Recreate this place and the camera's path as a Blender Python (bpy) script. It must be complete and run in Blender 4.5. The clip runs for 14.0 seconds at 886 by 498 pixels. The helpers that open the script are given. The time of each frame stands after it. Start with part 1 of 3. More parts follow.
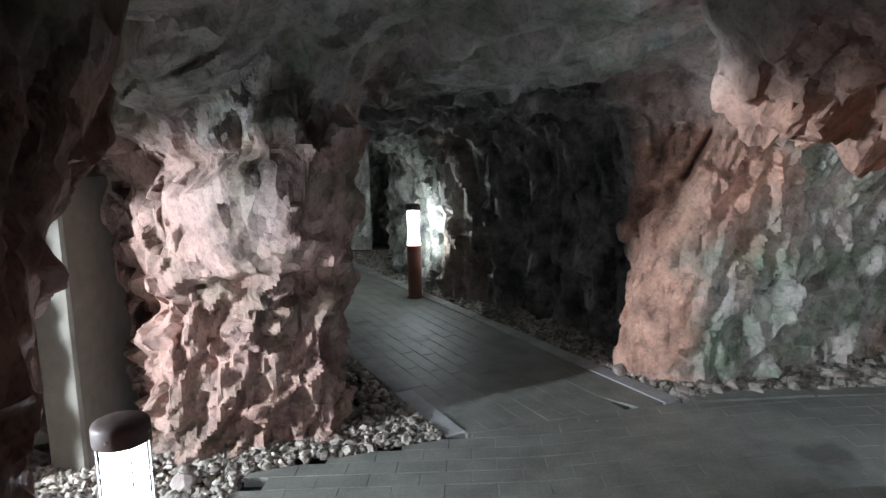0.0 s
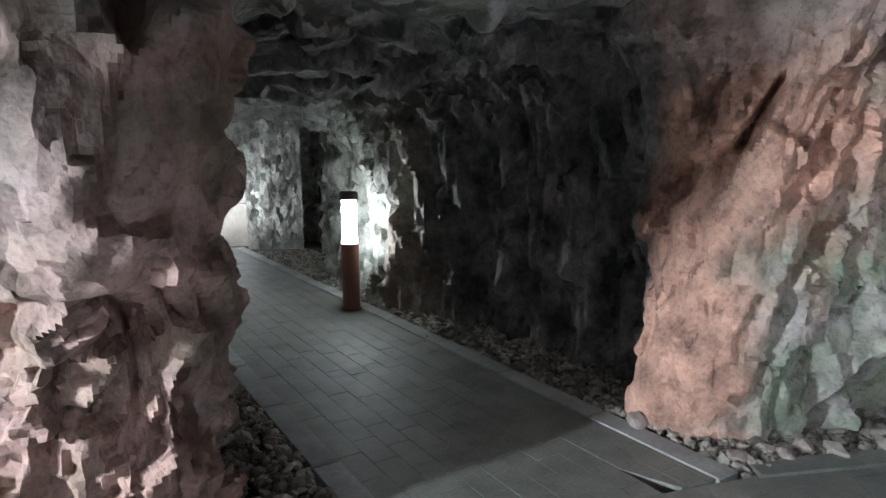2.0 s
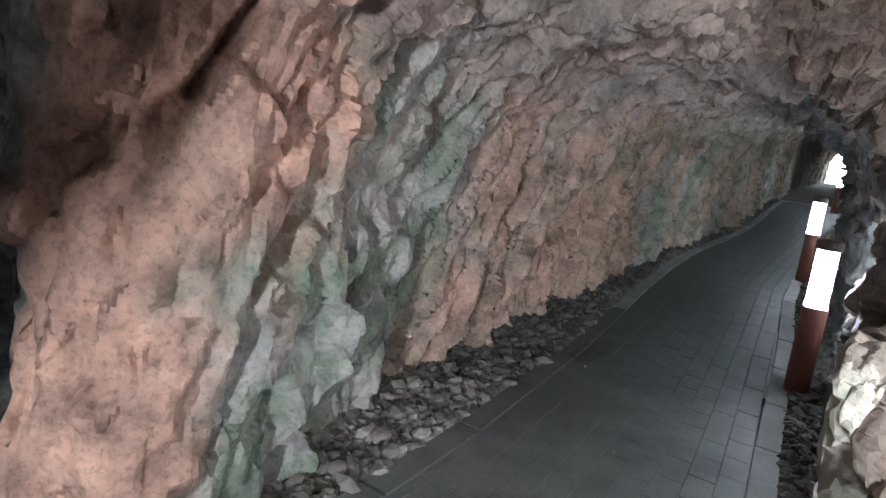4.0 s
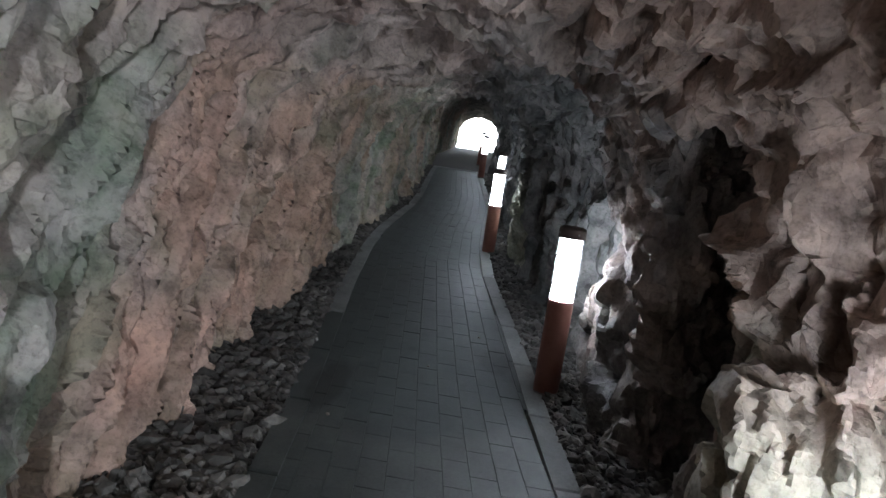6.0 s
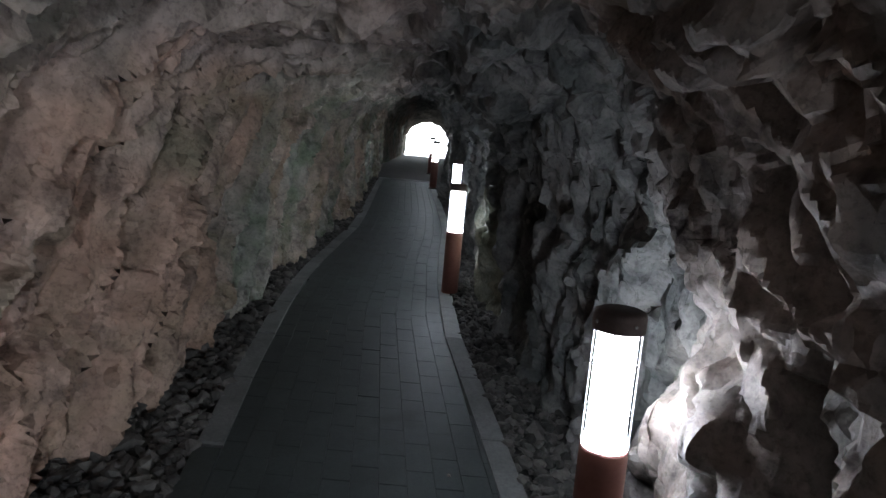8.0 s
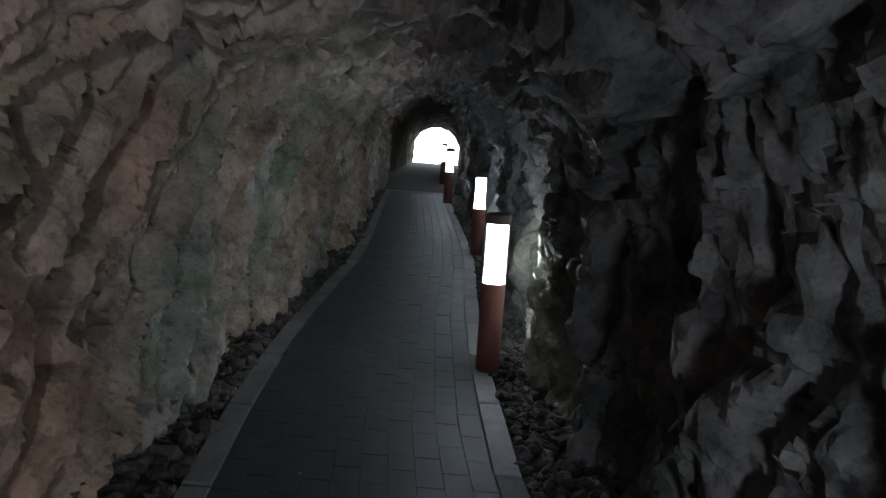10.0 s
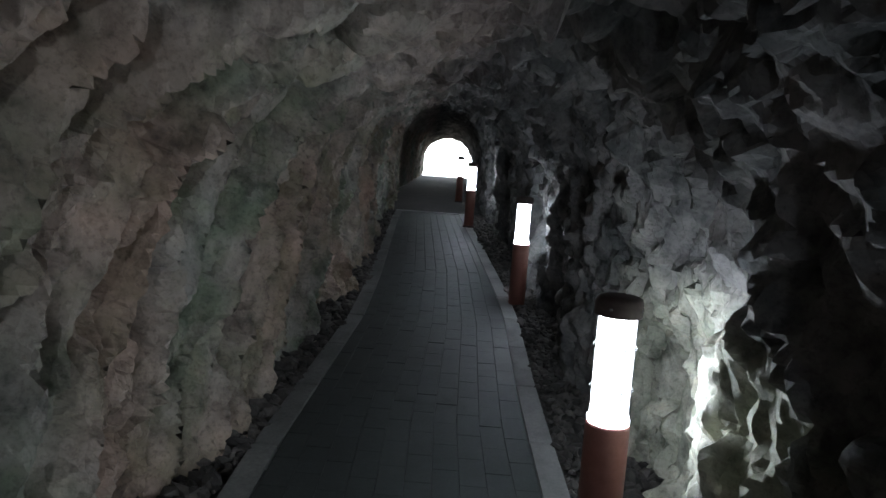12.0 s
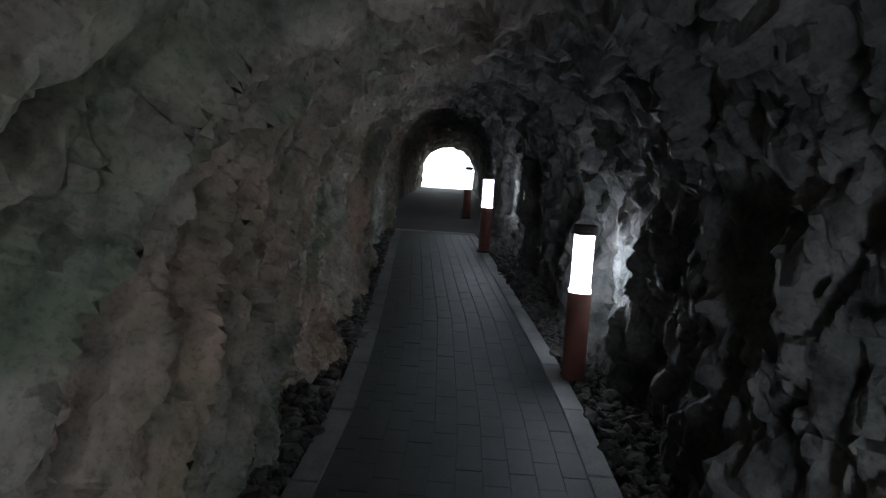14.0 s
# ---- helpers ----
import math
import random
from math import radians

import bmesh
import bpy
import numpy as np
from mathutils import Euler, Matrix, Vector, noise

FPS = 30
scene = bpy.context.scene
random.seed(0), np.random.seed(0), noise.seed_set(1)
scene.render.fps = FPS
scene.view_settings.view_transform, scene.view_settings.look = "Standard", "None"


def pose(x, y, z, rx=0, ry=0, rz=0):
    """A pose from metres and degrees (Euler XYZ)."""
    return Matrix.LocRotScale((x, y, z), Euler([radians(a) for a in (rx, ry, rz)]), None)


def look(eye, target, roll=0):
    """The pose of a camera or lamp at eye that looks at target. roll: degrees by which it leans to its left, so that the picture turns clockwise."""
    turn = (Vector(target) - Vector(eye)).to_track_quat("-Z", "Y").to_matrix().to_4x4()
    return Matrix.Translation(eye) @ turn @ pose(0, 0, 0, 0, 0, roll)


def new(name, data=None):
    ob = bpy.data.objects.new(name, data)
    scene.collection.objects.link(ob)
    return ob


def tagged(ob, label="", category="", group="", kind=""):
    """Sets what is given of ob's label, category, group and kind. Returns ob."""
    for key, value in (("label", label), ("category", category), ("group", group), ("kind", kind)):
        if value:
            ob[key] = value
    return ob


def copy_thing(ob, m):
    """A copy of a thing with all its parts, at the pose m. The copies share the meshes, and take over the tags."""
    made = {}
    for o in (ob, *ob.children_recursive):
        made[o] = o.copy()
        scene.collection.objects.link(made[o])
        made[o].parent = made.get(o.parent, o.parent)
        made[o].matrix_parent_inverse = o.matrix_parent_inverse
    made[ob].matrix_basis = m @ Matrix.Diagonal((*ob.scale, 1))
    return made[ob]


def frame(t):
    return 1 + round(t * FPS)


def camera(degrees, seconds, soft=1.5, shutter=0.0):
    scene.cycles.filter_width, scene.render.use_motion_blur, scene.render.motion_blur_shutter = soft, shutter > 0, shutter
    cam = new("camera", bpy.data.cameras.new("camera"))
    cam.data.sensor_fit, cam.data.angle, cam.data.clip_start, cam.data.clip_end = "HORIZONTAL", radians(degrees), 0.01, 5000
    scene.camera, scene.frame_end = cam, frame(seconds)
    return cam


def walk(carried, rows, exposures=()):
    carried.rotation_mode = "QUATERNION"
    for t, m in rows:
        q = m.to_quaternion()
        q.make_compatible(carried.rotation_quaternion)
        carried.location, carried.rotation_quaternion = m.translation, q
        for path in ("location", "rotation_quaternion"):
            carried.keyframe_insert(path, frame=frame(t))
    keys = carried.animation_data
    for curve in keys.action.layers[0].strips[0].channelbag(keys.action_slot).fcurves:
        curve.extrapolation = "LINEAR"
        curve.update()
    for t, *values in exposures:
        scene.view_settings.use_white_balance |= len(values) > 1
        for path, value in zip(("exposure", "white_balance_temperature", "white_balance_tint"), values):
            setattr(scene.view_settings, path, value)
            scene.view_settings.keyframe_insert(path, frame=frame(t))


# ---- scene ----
cam = camera(69.6, 14.0)
PATH = [
    (0, (-0.337, -1.05, 1.537), (-0.439, 0.927, 1.255), -1.4),
    (0.5, (-0.391, -0.728, 1.491), (-0.502, 1.249, 1.213), -1.2),
    (1, (-0.416, -0.398, 1.457), (-0.505, 1.58, 1.18), -1.2),
    (1.5, (-0.381, -0.006, 1.424), (-0.458, 1.972, 1.141), -1.2),
    (2, (-0.416, 0.342, 1.354), (-0.339, 2.319, 1.062), -0.6),
    (2.5, (-0.295, 0.671, 1.344), (0.06, 2.612, 1.02), 0.8),
    (3, (-0.205, 0.959, 1.334), (0.583, 2.766, 0.993), 3.3),
    (3.5, (-0.167, 1.262, 1.331), (1.133, 2.745, 1.0), 6.3),
    (4, (-0.012, 1.535, 1.337), (1.612, 2.658, 1.019), 7.9),
    (4.2, (0.035, 1.623, 1.352), (1.733, 2.631, 1.033), 7.8),
    (6.3, (1.203, 2.39, 1.37), (3.184, 2.445, 1.1), 7.7),
    (6.5, (1.396, 2.374, 1.354), (3.377, 2.401, 1.087), 7.1),
    (7, (1.884, 2.378, 1.401), (3.867, 2.389, 1.138), 5.7),
    (7.5, (2.351, 2.46, 1.436), (4.334, 2.453, 1.177), 5.1),
    (8, (2.861, 2.431, 1.456), (4.846, 2.422, 1.212), 5.2),
    (8.5, (3.303, 2.477, 1.469), (5.288, 2.478, 1.227), 4.2),
    (8.7, (3.515, 2.53, 1.482), (5.499, 2.527, 1.237), 4.2),
    (10.8, (5.449, 2.686, 1.61), (7.436, 2.723, 1.387), 4.0),
    (11, (5.644, 2.754, 1.617), (7.631, 2.791, 1.396), 4.1),
    (11.5, (6.131, 2.835, 1.63), (8.12, 2.872, 1.424), 4.1),
    (12, (6.623, 2.887, 1.686), (8.613, 2.93, 1.487), 4.1),
    (12.5, (7.111, 3.009, 1.725), (9.101, 3.047, 1.534), 4.0),
    (13, (7.621, 3.017, 1.746), (9.613, 3.054, 1.568), 3.6),
    (13.5, (8.104, 3.078, 1.772), (10.095, 3.122, 1.598), 3.3),
    (14, (8.488, 3.133, 1.765), (10.481, 3.167, 1.597), 3.8),
]
EXPOSURES = [(0.0, 1.6), (0.7, 1.75), (1.5, 1.75), (2.5, 1.7), (4.0, 1.75), (6.5, 1.14), (8.0, 0.83), (11.0, 0.6), (12.5, 0.6), (13.2, 0.82), (14.0, 0.35)]
walk(cam, [(t, look(eye, target, roll)) for t, eye, target, roll in PATH], EXPOSURES)

# ---- daylight beyond the far mouth of the tunnel, and a lamp added for an unseen source at the west end ----
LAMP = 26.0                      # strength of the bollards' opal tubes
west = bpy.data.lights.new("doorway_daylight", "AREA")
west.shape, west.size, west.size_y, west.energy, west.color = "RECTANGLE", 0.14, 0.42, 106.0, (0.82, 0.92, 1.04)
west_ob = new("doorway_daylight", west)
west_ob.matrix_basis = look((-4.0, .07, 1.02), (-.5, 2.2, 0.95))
world = bpy.data.worlds.new("sky")
scene.world = world
world.use_nodes = True
wn = world.node_tree.nodes
sky = wn.new("ShaderNodeTexSky")
sky.sky_type, sky.sun_disc = "NISHITA", False
sky.sun_elevation, sky.sun_rotation = radians(48), radians(60)
wn["Background"].inputs["Strength"].default_value = 0.15
world.node_tree.links.new(sky.outputs[0], wn["Background"].inputs["Color"])
sun = new("sun", bpy.data.lights.new("sun", "SUN"))
sun.data.energy, sun.data.angle, sun.data.color = 3.0, radians(0.5), (1.0, 0.95, 0.88)
sun.matrix_world = look((60, 20, 40), (38, 6, 2))


# ---- materials ----
def material(name):
    m = bpy.data.materials.new(name)
    m.use_nodes = True
    nt = m.node_tree
    return m, nt, nt.nodes["Principled BSDF"]


def node(nt, kind, **values):
    n = nt.nodes.new(kind)
    for k, v in values.items():
        n.inputs[k].default_value = v
    return n


def noise_tex(nt, vec, scale, detail=6.0, rough=0.6):
    n = node(nt, "ShaderNodeTexNoise", Scale=scale, Detail=detail, Roughness=rough)
    nt.links.new(vec, n.inputs["Vector"])
    return n.outputs["Fac"]


def ramp(nt, fac, stops):
    r = nt.nodes.new("ShaderNodeValToRGB")
    e = r.color_ramp.elements
    while len(e) < len(stops):
        e.new(0.5)
    for el, (at, c) in zip(e, stops):
        el.position, el.color = at, (*c, 1)
    nt.links.new(fac, r.inputs[0])
    return r.outputs[0]


def mix(nt, fac, a, b, mode="MIX"):
    n = nt.nodes.new("ShaderNodeMix")
    n.data_type, n.blend_type = "RGBA", mode
    for sock, v in ((n.inputs[0], fac), (n.inputs[6], a), (n.inputs[7], b)):
        if hasattr(v, "links"):
            nt.links.new(v, sock)
        else:
            sock.default_value = v if isinstance(v, (int, float)) else (*v, 1)
    return n.outputs[2]


def bump(nt, bsdf, height, strength, distance, before=None):
    b = node(nt, "ShaderNodeBump", Strength=strength, Distance=distance)
    nt.links.new(height, b.inputs["Height"])
    if before:
        nt.links.new(before, b.inputs["Normal"])
    nt.links.new(b.outputs[0], bsdf.inputs["Normal"])
    return b.outputs[0]


def chips(nt, pos, scale, turn, torn):
    """Height of broken faces, each slanted its own way, in metres."""
    wob = node(nt, "ShaderNodeTexNoise", Scale=scale * 0.8, Detail=3.0)
    nt.links.new(pos, wob.inputs["Vector"])
    bent = node(nt, "ShaderNodeVectorMath")
    bent.operation = "MULTIPLY_ADD"
    nt.links.new(wob.outputs["Color"], bent.inputs[0])
    bent.inputs[1].default_value = (torn, torn, torn)
    nt.links.new(pos, bent.inputs[2])
    mp = node(nt, "ShaderNodeMapping", Rotation=[radians(a) for a in turn], Scale=(1.35, 1.2, 0.55))
    nt.links.new(bent.outputs[0], mp.inputs["Vector"])
    vor = node(nt, "ShaderNodeTexVoronoi", Scale=scale)
    nt.links.new(mp.outputs[0], vor.inputs["Vector"])
    off = node(nt, "ShaderNodeVectorMath")
    off.operation = "SUBTRACT"
    nt.links.new(mp.outputs[0], off.inputs[0])
    nt.links.new(vor.outputs["Position"], off.inputs[1])
    mid = node(nt, "ShaderNodeVectorMath")
    mid.operation = "SUBTRACT"
    nt.links.new(vor.outputs["Color"], mid.inputs[0])
    mid.inputs[1].default_value = (0.5, 0.5, 0.5)
    dot = node(nt, "ShaderNodeVectorMath")
    dot.operation = "DOT_PRODUCT"
    nt.links.new(off.outputs[0], dot.inputs[0])
    nt.links.new(mid.outputs[0], dot.inputs[1])
    return dot.outputs["Value"]


def calc(nt, op, *values):
    n = nt.nodes.new("ShaderNodeMath")
    n.operation = op
    for sock, v in zip(n.inputs, values):
        if hasattr(v, "links"):
            nt.links.new(v, sock)
        else:
            sock.default_value = v
    return n.outputs[0]


def smooth(nt, v, a, b):
    n = node(nt, "ShaderNodeMapRange")
    n.interpolation_type = "SMOOTHSTEP"
    nt.links.new(v, n.inputs["Value"])
    n.inputs["From Min"].default_value, n.inputs["From Max"].default_value = a, b
    return n.outputs[0]


def rock_material():
    """Granite of several tints: pink and green-grey bands in the north wall, dull roof, dark slabs in the south wall;
    shade and lamplight are painted in too, most of all as the dark of the side passage.
    """
    m, nt, bs = material("granite")
    pos = nt.nodes.new("ShaderNodeTexCoord").outputs["Object"]
    big = noise_tex(nt, pos, 1.3, 4, 0.6)
    mid = noise_tex(nt, pos, 7.0, 8, 0.65)
    fine = noise_tex(nt, pos, 45.0, 5, 0.7)
    sep = nt.nodes.new("ShaderNodeSeparateXYZ")
    nt.links.new(pos, sep.inputs[0])
    x, y, z = sep.outputs
    sway = calc(nt, "SUBTRACT", big, 0.5)
    patch = ramp(nt, noise_tex(nt, pos, 3.1, 5, 0.6), [(0.42, (0, 0, 0)), (0.62, (1, 1, 1))])

    drift = noise_tex(nt, pos, 0.8, 5, 0.55)

    def banded(pink, grey, green, bands):
        at = calc(nt, "MULTIPLY_ADD", z, -0.35, calc(nt, "MULTIPLY_ADD", sway, 2.6, x))
        along = calc(nt, "DIVIDE", calc(nt, "ADD", at, 3.35), 25.0)
        mask = ramp(nt, along, [((b + 3.0) / 25.0, (v, v, v)) for b, v in bands])
        mask = calc(nt, "ADD", mask, calc(nt, "MULTIPLY", calc(nt, "SUBTRACT", drift, 0.5), 2.2))
        mask.node.use_clamp = True
        return mix(nt, mask, mix(nt, patch, pink, tuple(c * 0.74 for c in pink)), mix(nt, patch, grey, green))

    col = banded((0.63, 0.37, 0.28), (0.41, 0.385, 0.355), (0.23, 0.27, 0.20), [(-3, .40), (-.7, .40), (.3, .0), (1.15, 0), (1.7, .95), (2.4, .90), (3.2, .65), (3.8, .35), (6.5, .4), (8.0, .7)])
    # North wall tone drops slightly further into the tunnel.
    inward = smooth(nt, calc(nt, "MULTIPLY_ADD", sway, 2.5, x), 3.2, 7.0)
    col = mix(nt, 1.0, col, mix(nt, inward, (1.0, 1.0, 1.0), (0.86, 0.89, 0.85)), "MULTIPLY")
    west_end = smooth(nt, calc(nt, "MULTIPLY", x, -1.0), .5, .9)
    col = mix(nt, 1.0, col, mix(nt, west_end, (1.0, 1.0, 1.0), (0.655, 0.645, 0.68)), "MULTIPLY")
    # South rock is dark, and its tint is lowered further to carry shade.
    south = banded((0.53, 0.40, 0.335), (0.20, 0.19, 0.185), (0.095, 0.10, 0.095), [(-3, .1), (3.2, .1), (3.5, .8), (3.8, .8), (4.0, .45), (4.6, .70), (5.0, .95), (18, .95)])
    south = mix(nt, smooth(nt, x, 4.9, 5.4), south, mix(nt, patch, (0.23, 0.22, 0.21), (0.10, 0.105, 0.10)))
    # Lamplight on the south wall, painted as a pale patch low down.
    lamp_pool = calc(nt, "MULTIPLY", smooth(nt, x, 7.9, 8.3), smooth(nt, calc(nt, "MULTIPLY", calc(nt, "MULTIPLY_ADD", sway, 0.6, x), -1.0), -10.2, -9.8))
    south = mix(nt, calc(nt, "MULTIPLY", lamp_pool, smooth(nt, calc(nt, "MULTIPLY_ADD", x, 0.10, calc(nt, "MULTIPLY", calc(nt, "MULTIPLY_ADD", sway, 1.5, z), -1.0)), -.65, -.30)), south, mix(nt, patch, (0.56, 0.55, 0.45), (0.30, 0.31, 0.24)))
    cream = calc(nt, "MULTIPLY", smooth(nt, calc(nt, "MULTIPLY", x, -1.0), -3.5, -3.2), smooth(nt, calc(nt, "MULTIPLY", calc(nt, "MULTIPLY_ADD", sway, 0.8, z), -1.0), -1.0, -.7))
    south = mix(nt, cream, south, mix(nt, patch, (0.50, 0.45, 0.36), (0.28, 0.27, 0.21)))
    roof = banded((0.46, 0.34, 0.295), (0.32, 0.315, 0.30), (0.21, 0.235, 0.19), [(-3, .95), (-.1, .95), (.4, .1), (5.0, .3), (9, .3), (18, .3)])
    # Lamplight on the roof's north half, painted as a paler tint.
    roof = mix(nt, calc(nt, "MULTIPLY", smooth(nt, x, 6.0, 8.0), smooth(nt, calc(nt, "SUBTRACT", y, calc(nt, "MULTIPLY_ADD", x, 0.06, 2.25)), 0.0, 0.5)), roof, mix(nt, patch, (0.54, 0.47, 0.41), (0.37, 0.37, 0.31)))
    above = calc(nt, "SUBTRACT", z, calc(nt, "MULTIPLY", calc(nt, "MAXIMUM", calc(nt, "SUBTRACT", x, 4.6), 0.0), 0.073))
    col = mix(nt, smooth(nt, calc(nt, "MULTIPLY_ADD", sway, 0.8, above), 1.62, 1.85), col, roof)
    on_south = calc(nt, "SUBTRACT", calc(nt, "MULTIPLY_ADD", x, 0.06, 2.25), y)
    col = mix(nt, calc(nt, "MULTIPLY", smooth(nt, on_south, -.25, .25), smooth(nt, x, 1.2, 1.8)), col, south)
    # Shade of the side passage, painted as a dark tint on its slabs.
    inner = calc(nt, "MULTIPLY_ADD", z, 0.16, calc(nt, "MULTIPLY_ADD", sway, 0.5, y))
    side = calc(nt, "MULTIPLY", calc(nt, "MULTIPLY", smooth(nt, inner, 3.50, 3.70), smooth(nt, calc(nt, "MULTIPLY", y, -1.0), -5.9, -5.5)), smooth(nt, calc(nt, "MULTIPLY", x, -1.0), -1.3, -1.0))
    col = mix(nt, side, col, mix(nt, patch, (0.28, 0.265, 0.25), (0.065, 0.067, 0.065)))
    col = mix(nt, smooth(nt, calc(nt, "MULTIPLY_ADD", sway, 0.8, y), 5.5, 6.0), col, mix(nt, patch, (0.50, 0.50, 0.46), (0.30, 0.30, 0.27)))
    col = mix(nt, 1.0, col, ramp(nt, mid, [(0.30, (0.40, 0.40, 0.41)), (0.48, (0.88, 0.88, 0.88)), (0.70, (1.2, 1.18, 1.15))]), "MULTIPLY")
    col = mix(nt, 1.0, col, ramp(nt, fine, [(0.36, (0.7, 0.7, 0.7)), (0.5, (1, 1, 1))]), "MULTIPLY")
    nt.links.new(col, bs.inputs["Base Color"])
    bs.inputs["Roughness"].default_value = 0.82
    bs.inputs["Specular IOR Level"].default_value = 0.3
    worn = calc(nt, "MULTIPLY_ADD", smooth(nt, calc(nt, "MULTIPLY", x, -1.0), -8.0, -4.0), 0.2, 0.8)
    n1 = bump(nt, bs, calc(nt, "MULTIPLY", worn, chips(nt, pos, 4.5, (10, -28, 10), 0.12)), 1.0, 0.35)
    n2 = bump(nt, bs, calc(nt, "MULTIPLY", worn, chips(nt, pos, 13.0, (-20, -35, 25), 0.06)), 1.0, 0.8, n1)
    n3 = bump(nt, bs, mid, 0.4, 0.03, n2)
    bump(nt, bs, fine, 0.3, 0.006, n3)
    return m


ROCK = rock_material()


def speckled(name, dark, light, scale, rough=0.85, relief=0.3, spread=0.35):
    m, nt, bs = material(name)
    pos = nt.nodes.new("ShaderNodeTexCoord").outputs["Object"]
    f = noise_tex(nt, pos, scale, 8, 0.7)
    g = noise_tex(nt, pos, scale * 0.07, 4, 0.6)
    col = ramp(nt, f, [(0.3, dark), (0.7, light)])
    info = nt.nodes.new("ShaderNodeObjectInfo").outputs["Random"]
    isl = nt.nodes.new("ShaderNodeNewGeometry").outputs["Random Per Island"]
    both = nt.nodes.new("ShaderNodeMath")
    both.operation = "ADD"
    nt.links.new(info, both.inputs[0])
    nt.links.new(isl, both.inputs[1])
    fr = nt.nodes.new("ShaderNodeMath")
    fr.operation = "FRACT"
    nt.links.new(both.outputs[0], fr.inputs[0])
    lo = 1 - spread
    col = mix(nt, 1.0, col, ramp(nt, fr.outputs[0], [(0.0, (lo, lo, lo)), (1.0, (1, 1, 1))]), "MULTIPLY")
    col = mix(nt, 1.0, col, ramp(nt, g, [(0.35, (0.7, 0.7, 0.7)), (0.6, (1, 1, 1))]), "MULTIPLY")
    nt.links.new(col, bs.inputs["Base Color"])
    bs.inputs["Roughness"].default_value = rough
    bump(nt, bs, f, relief, 0.006)
    return m


STAINS = ((4.40, 3.12, .42, .11), (5.20, 2.16, .26, .13))    # oily puddles that dried on the paving


def damp_dimmed(name, deep, *rest):
    """As speckled(), with dirt and painted dimness that deepen into the tunnel and a few dark stained patches."""
    m = speckled(name, *rest)
    nt, bs = m.node_tree, m.node_tree.nodes["Principled BSDF"]
    pos = nt.nodes.new("ShaderNodeNewGeometry").outputs["Position"]
    sep = nt.nodes.new("ShaderNodeSeparateXYZ")
    nt.links.new(pos, sep.inputs[0])
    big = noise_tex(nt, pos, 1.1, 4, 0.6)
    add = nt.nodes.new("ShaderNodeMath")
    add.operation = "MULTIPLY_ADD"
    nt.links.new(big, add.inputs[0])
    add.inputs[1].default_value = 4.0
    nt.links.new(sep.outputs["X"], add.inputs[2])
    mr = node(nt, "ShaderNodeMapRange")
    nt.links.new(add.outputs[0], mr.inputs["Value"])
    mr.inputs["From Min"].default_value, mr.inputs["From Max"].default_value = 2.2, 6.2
    # Raised at the lit junction, lowered inward: light and dirt in one colour ramp.
    grime_dimming = ramp(nt, mr.outputs[0], [(0.0, (1.40, 1.37, 1.27)), (1.0, deep)])
    spots = ramp(nt, noise_tex(nt, pos, 1.7, 3, 0.5), [(0.30, (0.5, 0.5, 0.5)), (0.36, (1, 1, 1))])
    edge = calc(nt, "MULTIPLY", calc(nt, "SUBTRACT", noise_tex(nt, pos, 9.0, 4, 0.6), 0.5), 0.5)
    for sx, sy, rx, ry in STAINS:
        du = calc(nt, "POWER", calc(nt, "DIVIDE", calc(nt, "SUBTRACT", sep.outputs["X"], sx), rx), 2.0)
        dv = calc(nt, "POWER", calc(nt, "DIVIDE", calc(nt, "SUBTRACT", sep.outputs["Y"], sy), ry), 2.0)
        far = calc(nt, "ADD", calc(nt, "SQRT", calc(nt, "ADD", du, dv)), edge)
        spots = mix(nt, 1.0, spots, ramp(nt, far, [(0.75, (0.38, 0.38, 0.38)), (1.0, (1, 1, 1))]), "MULTIPLY")
    old = bs.inputs["Base Color"].links[0].from_socket
    col = mix(nt, 1.0, mix(nt, 1.0, old, grime_dimming, "MULTIPLY"), spots, "MULTIPLY")
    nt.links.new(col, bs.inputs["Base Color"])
    return m


PAVER = damp_dimmed("grey_concrete_paver", (0.235, 0.285, 0.285), (0.12, 0.125, 0.12), (0.20, 0.21, 0.20), 60, 0.6, 0.3, 0.07)
KERB = speckled("pale_concrete_kerb", (0.36, 0.37, 0.37), (0.52, 0.52, 0.50), 50, 0.75)
KERB_DARK = speckled("dark_concrete_kerb", (0.15, 0.155, 0.15), (0.25, 0.255, 0.245), 50, 0.75, 0.3, 0.2)
GRAVEL = damp_dimmed("grey_gravel", (0.36, 0.36, 0.35), (0.22, 0.205, 0.195), (0.55, 0.51, 0.47), 25, 0.85, 0.4, 0.75)
SOIL = speckled("dark_dirt", (0.04, 0.038, 0.035), (0.10, 0.095, 0.09), 30, 0.95)
CONCRETE = speckled("beige_concrete", (0.42, 0.38, 0.33), (0.58, 0.54, 0.47), 14, 0.8, 0.15, 0.1)
POST = speckled("red_brown_painted_steel", (0.37, 0.155, 0.12), (0.45, 0.20, 0.16), 35, 0.5, 0.1, 0.05)
CAP = speckled("brown_cast_cap", (0.08, 0.058, 0.052), (0.13, 0.095, 0.085), 45, 0.55, 0.1, 0.05)
STONE = speckled("pinkish_stone", (0.28, 0.23, 0.21), (0.46, 0.39, 0.35), 20, 0.85, 0.5, 0.3)
GROUND = speckled("pale_dusty_ground", (0.30, 0.27, 0.23), (0.42, 0.38, 0.33), 6, 0.9)
STEEL, _nt, _bs = material("grey_guard_wire")
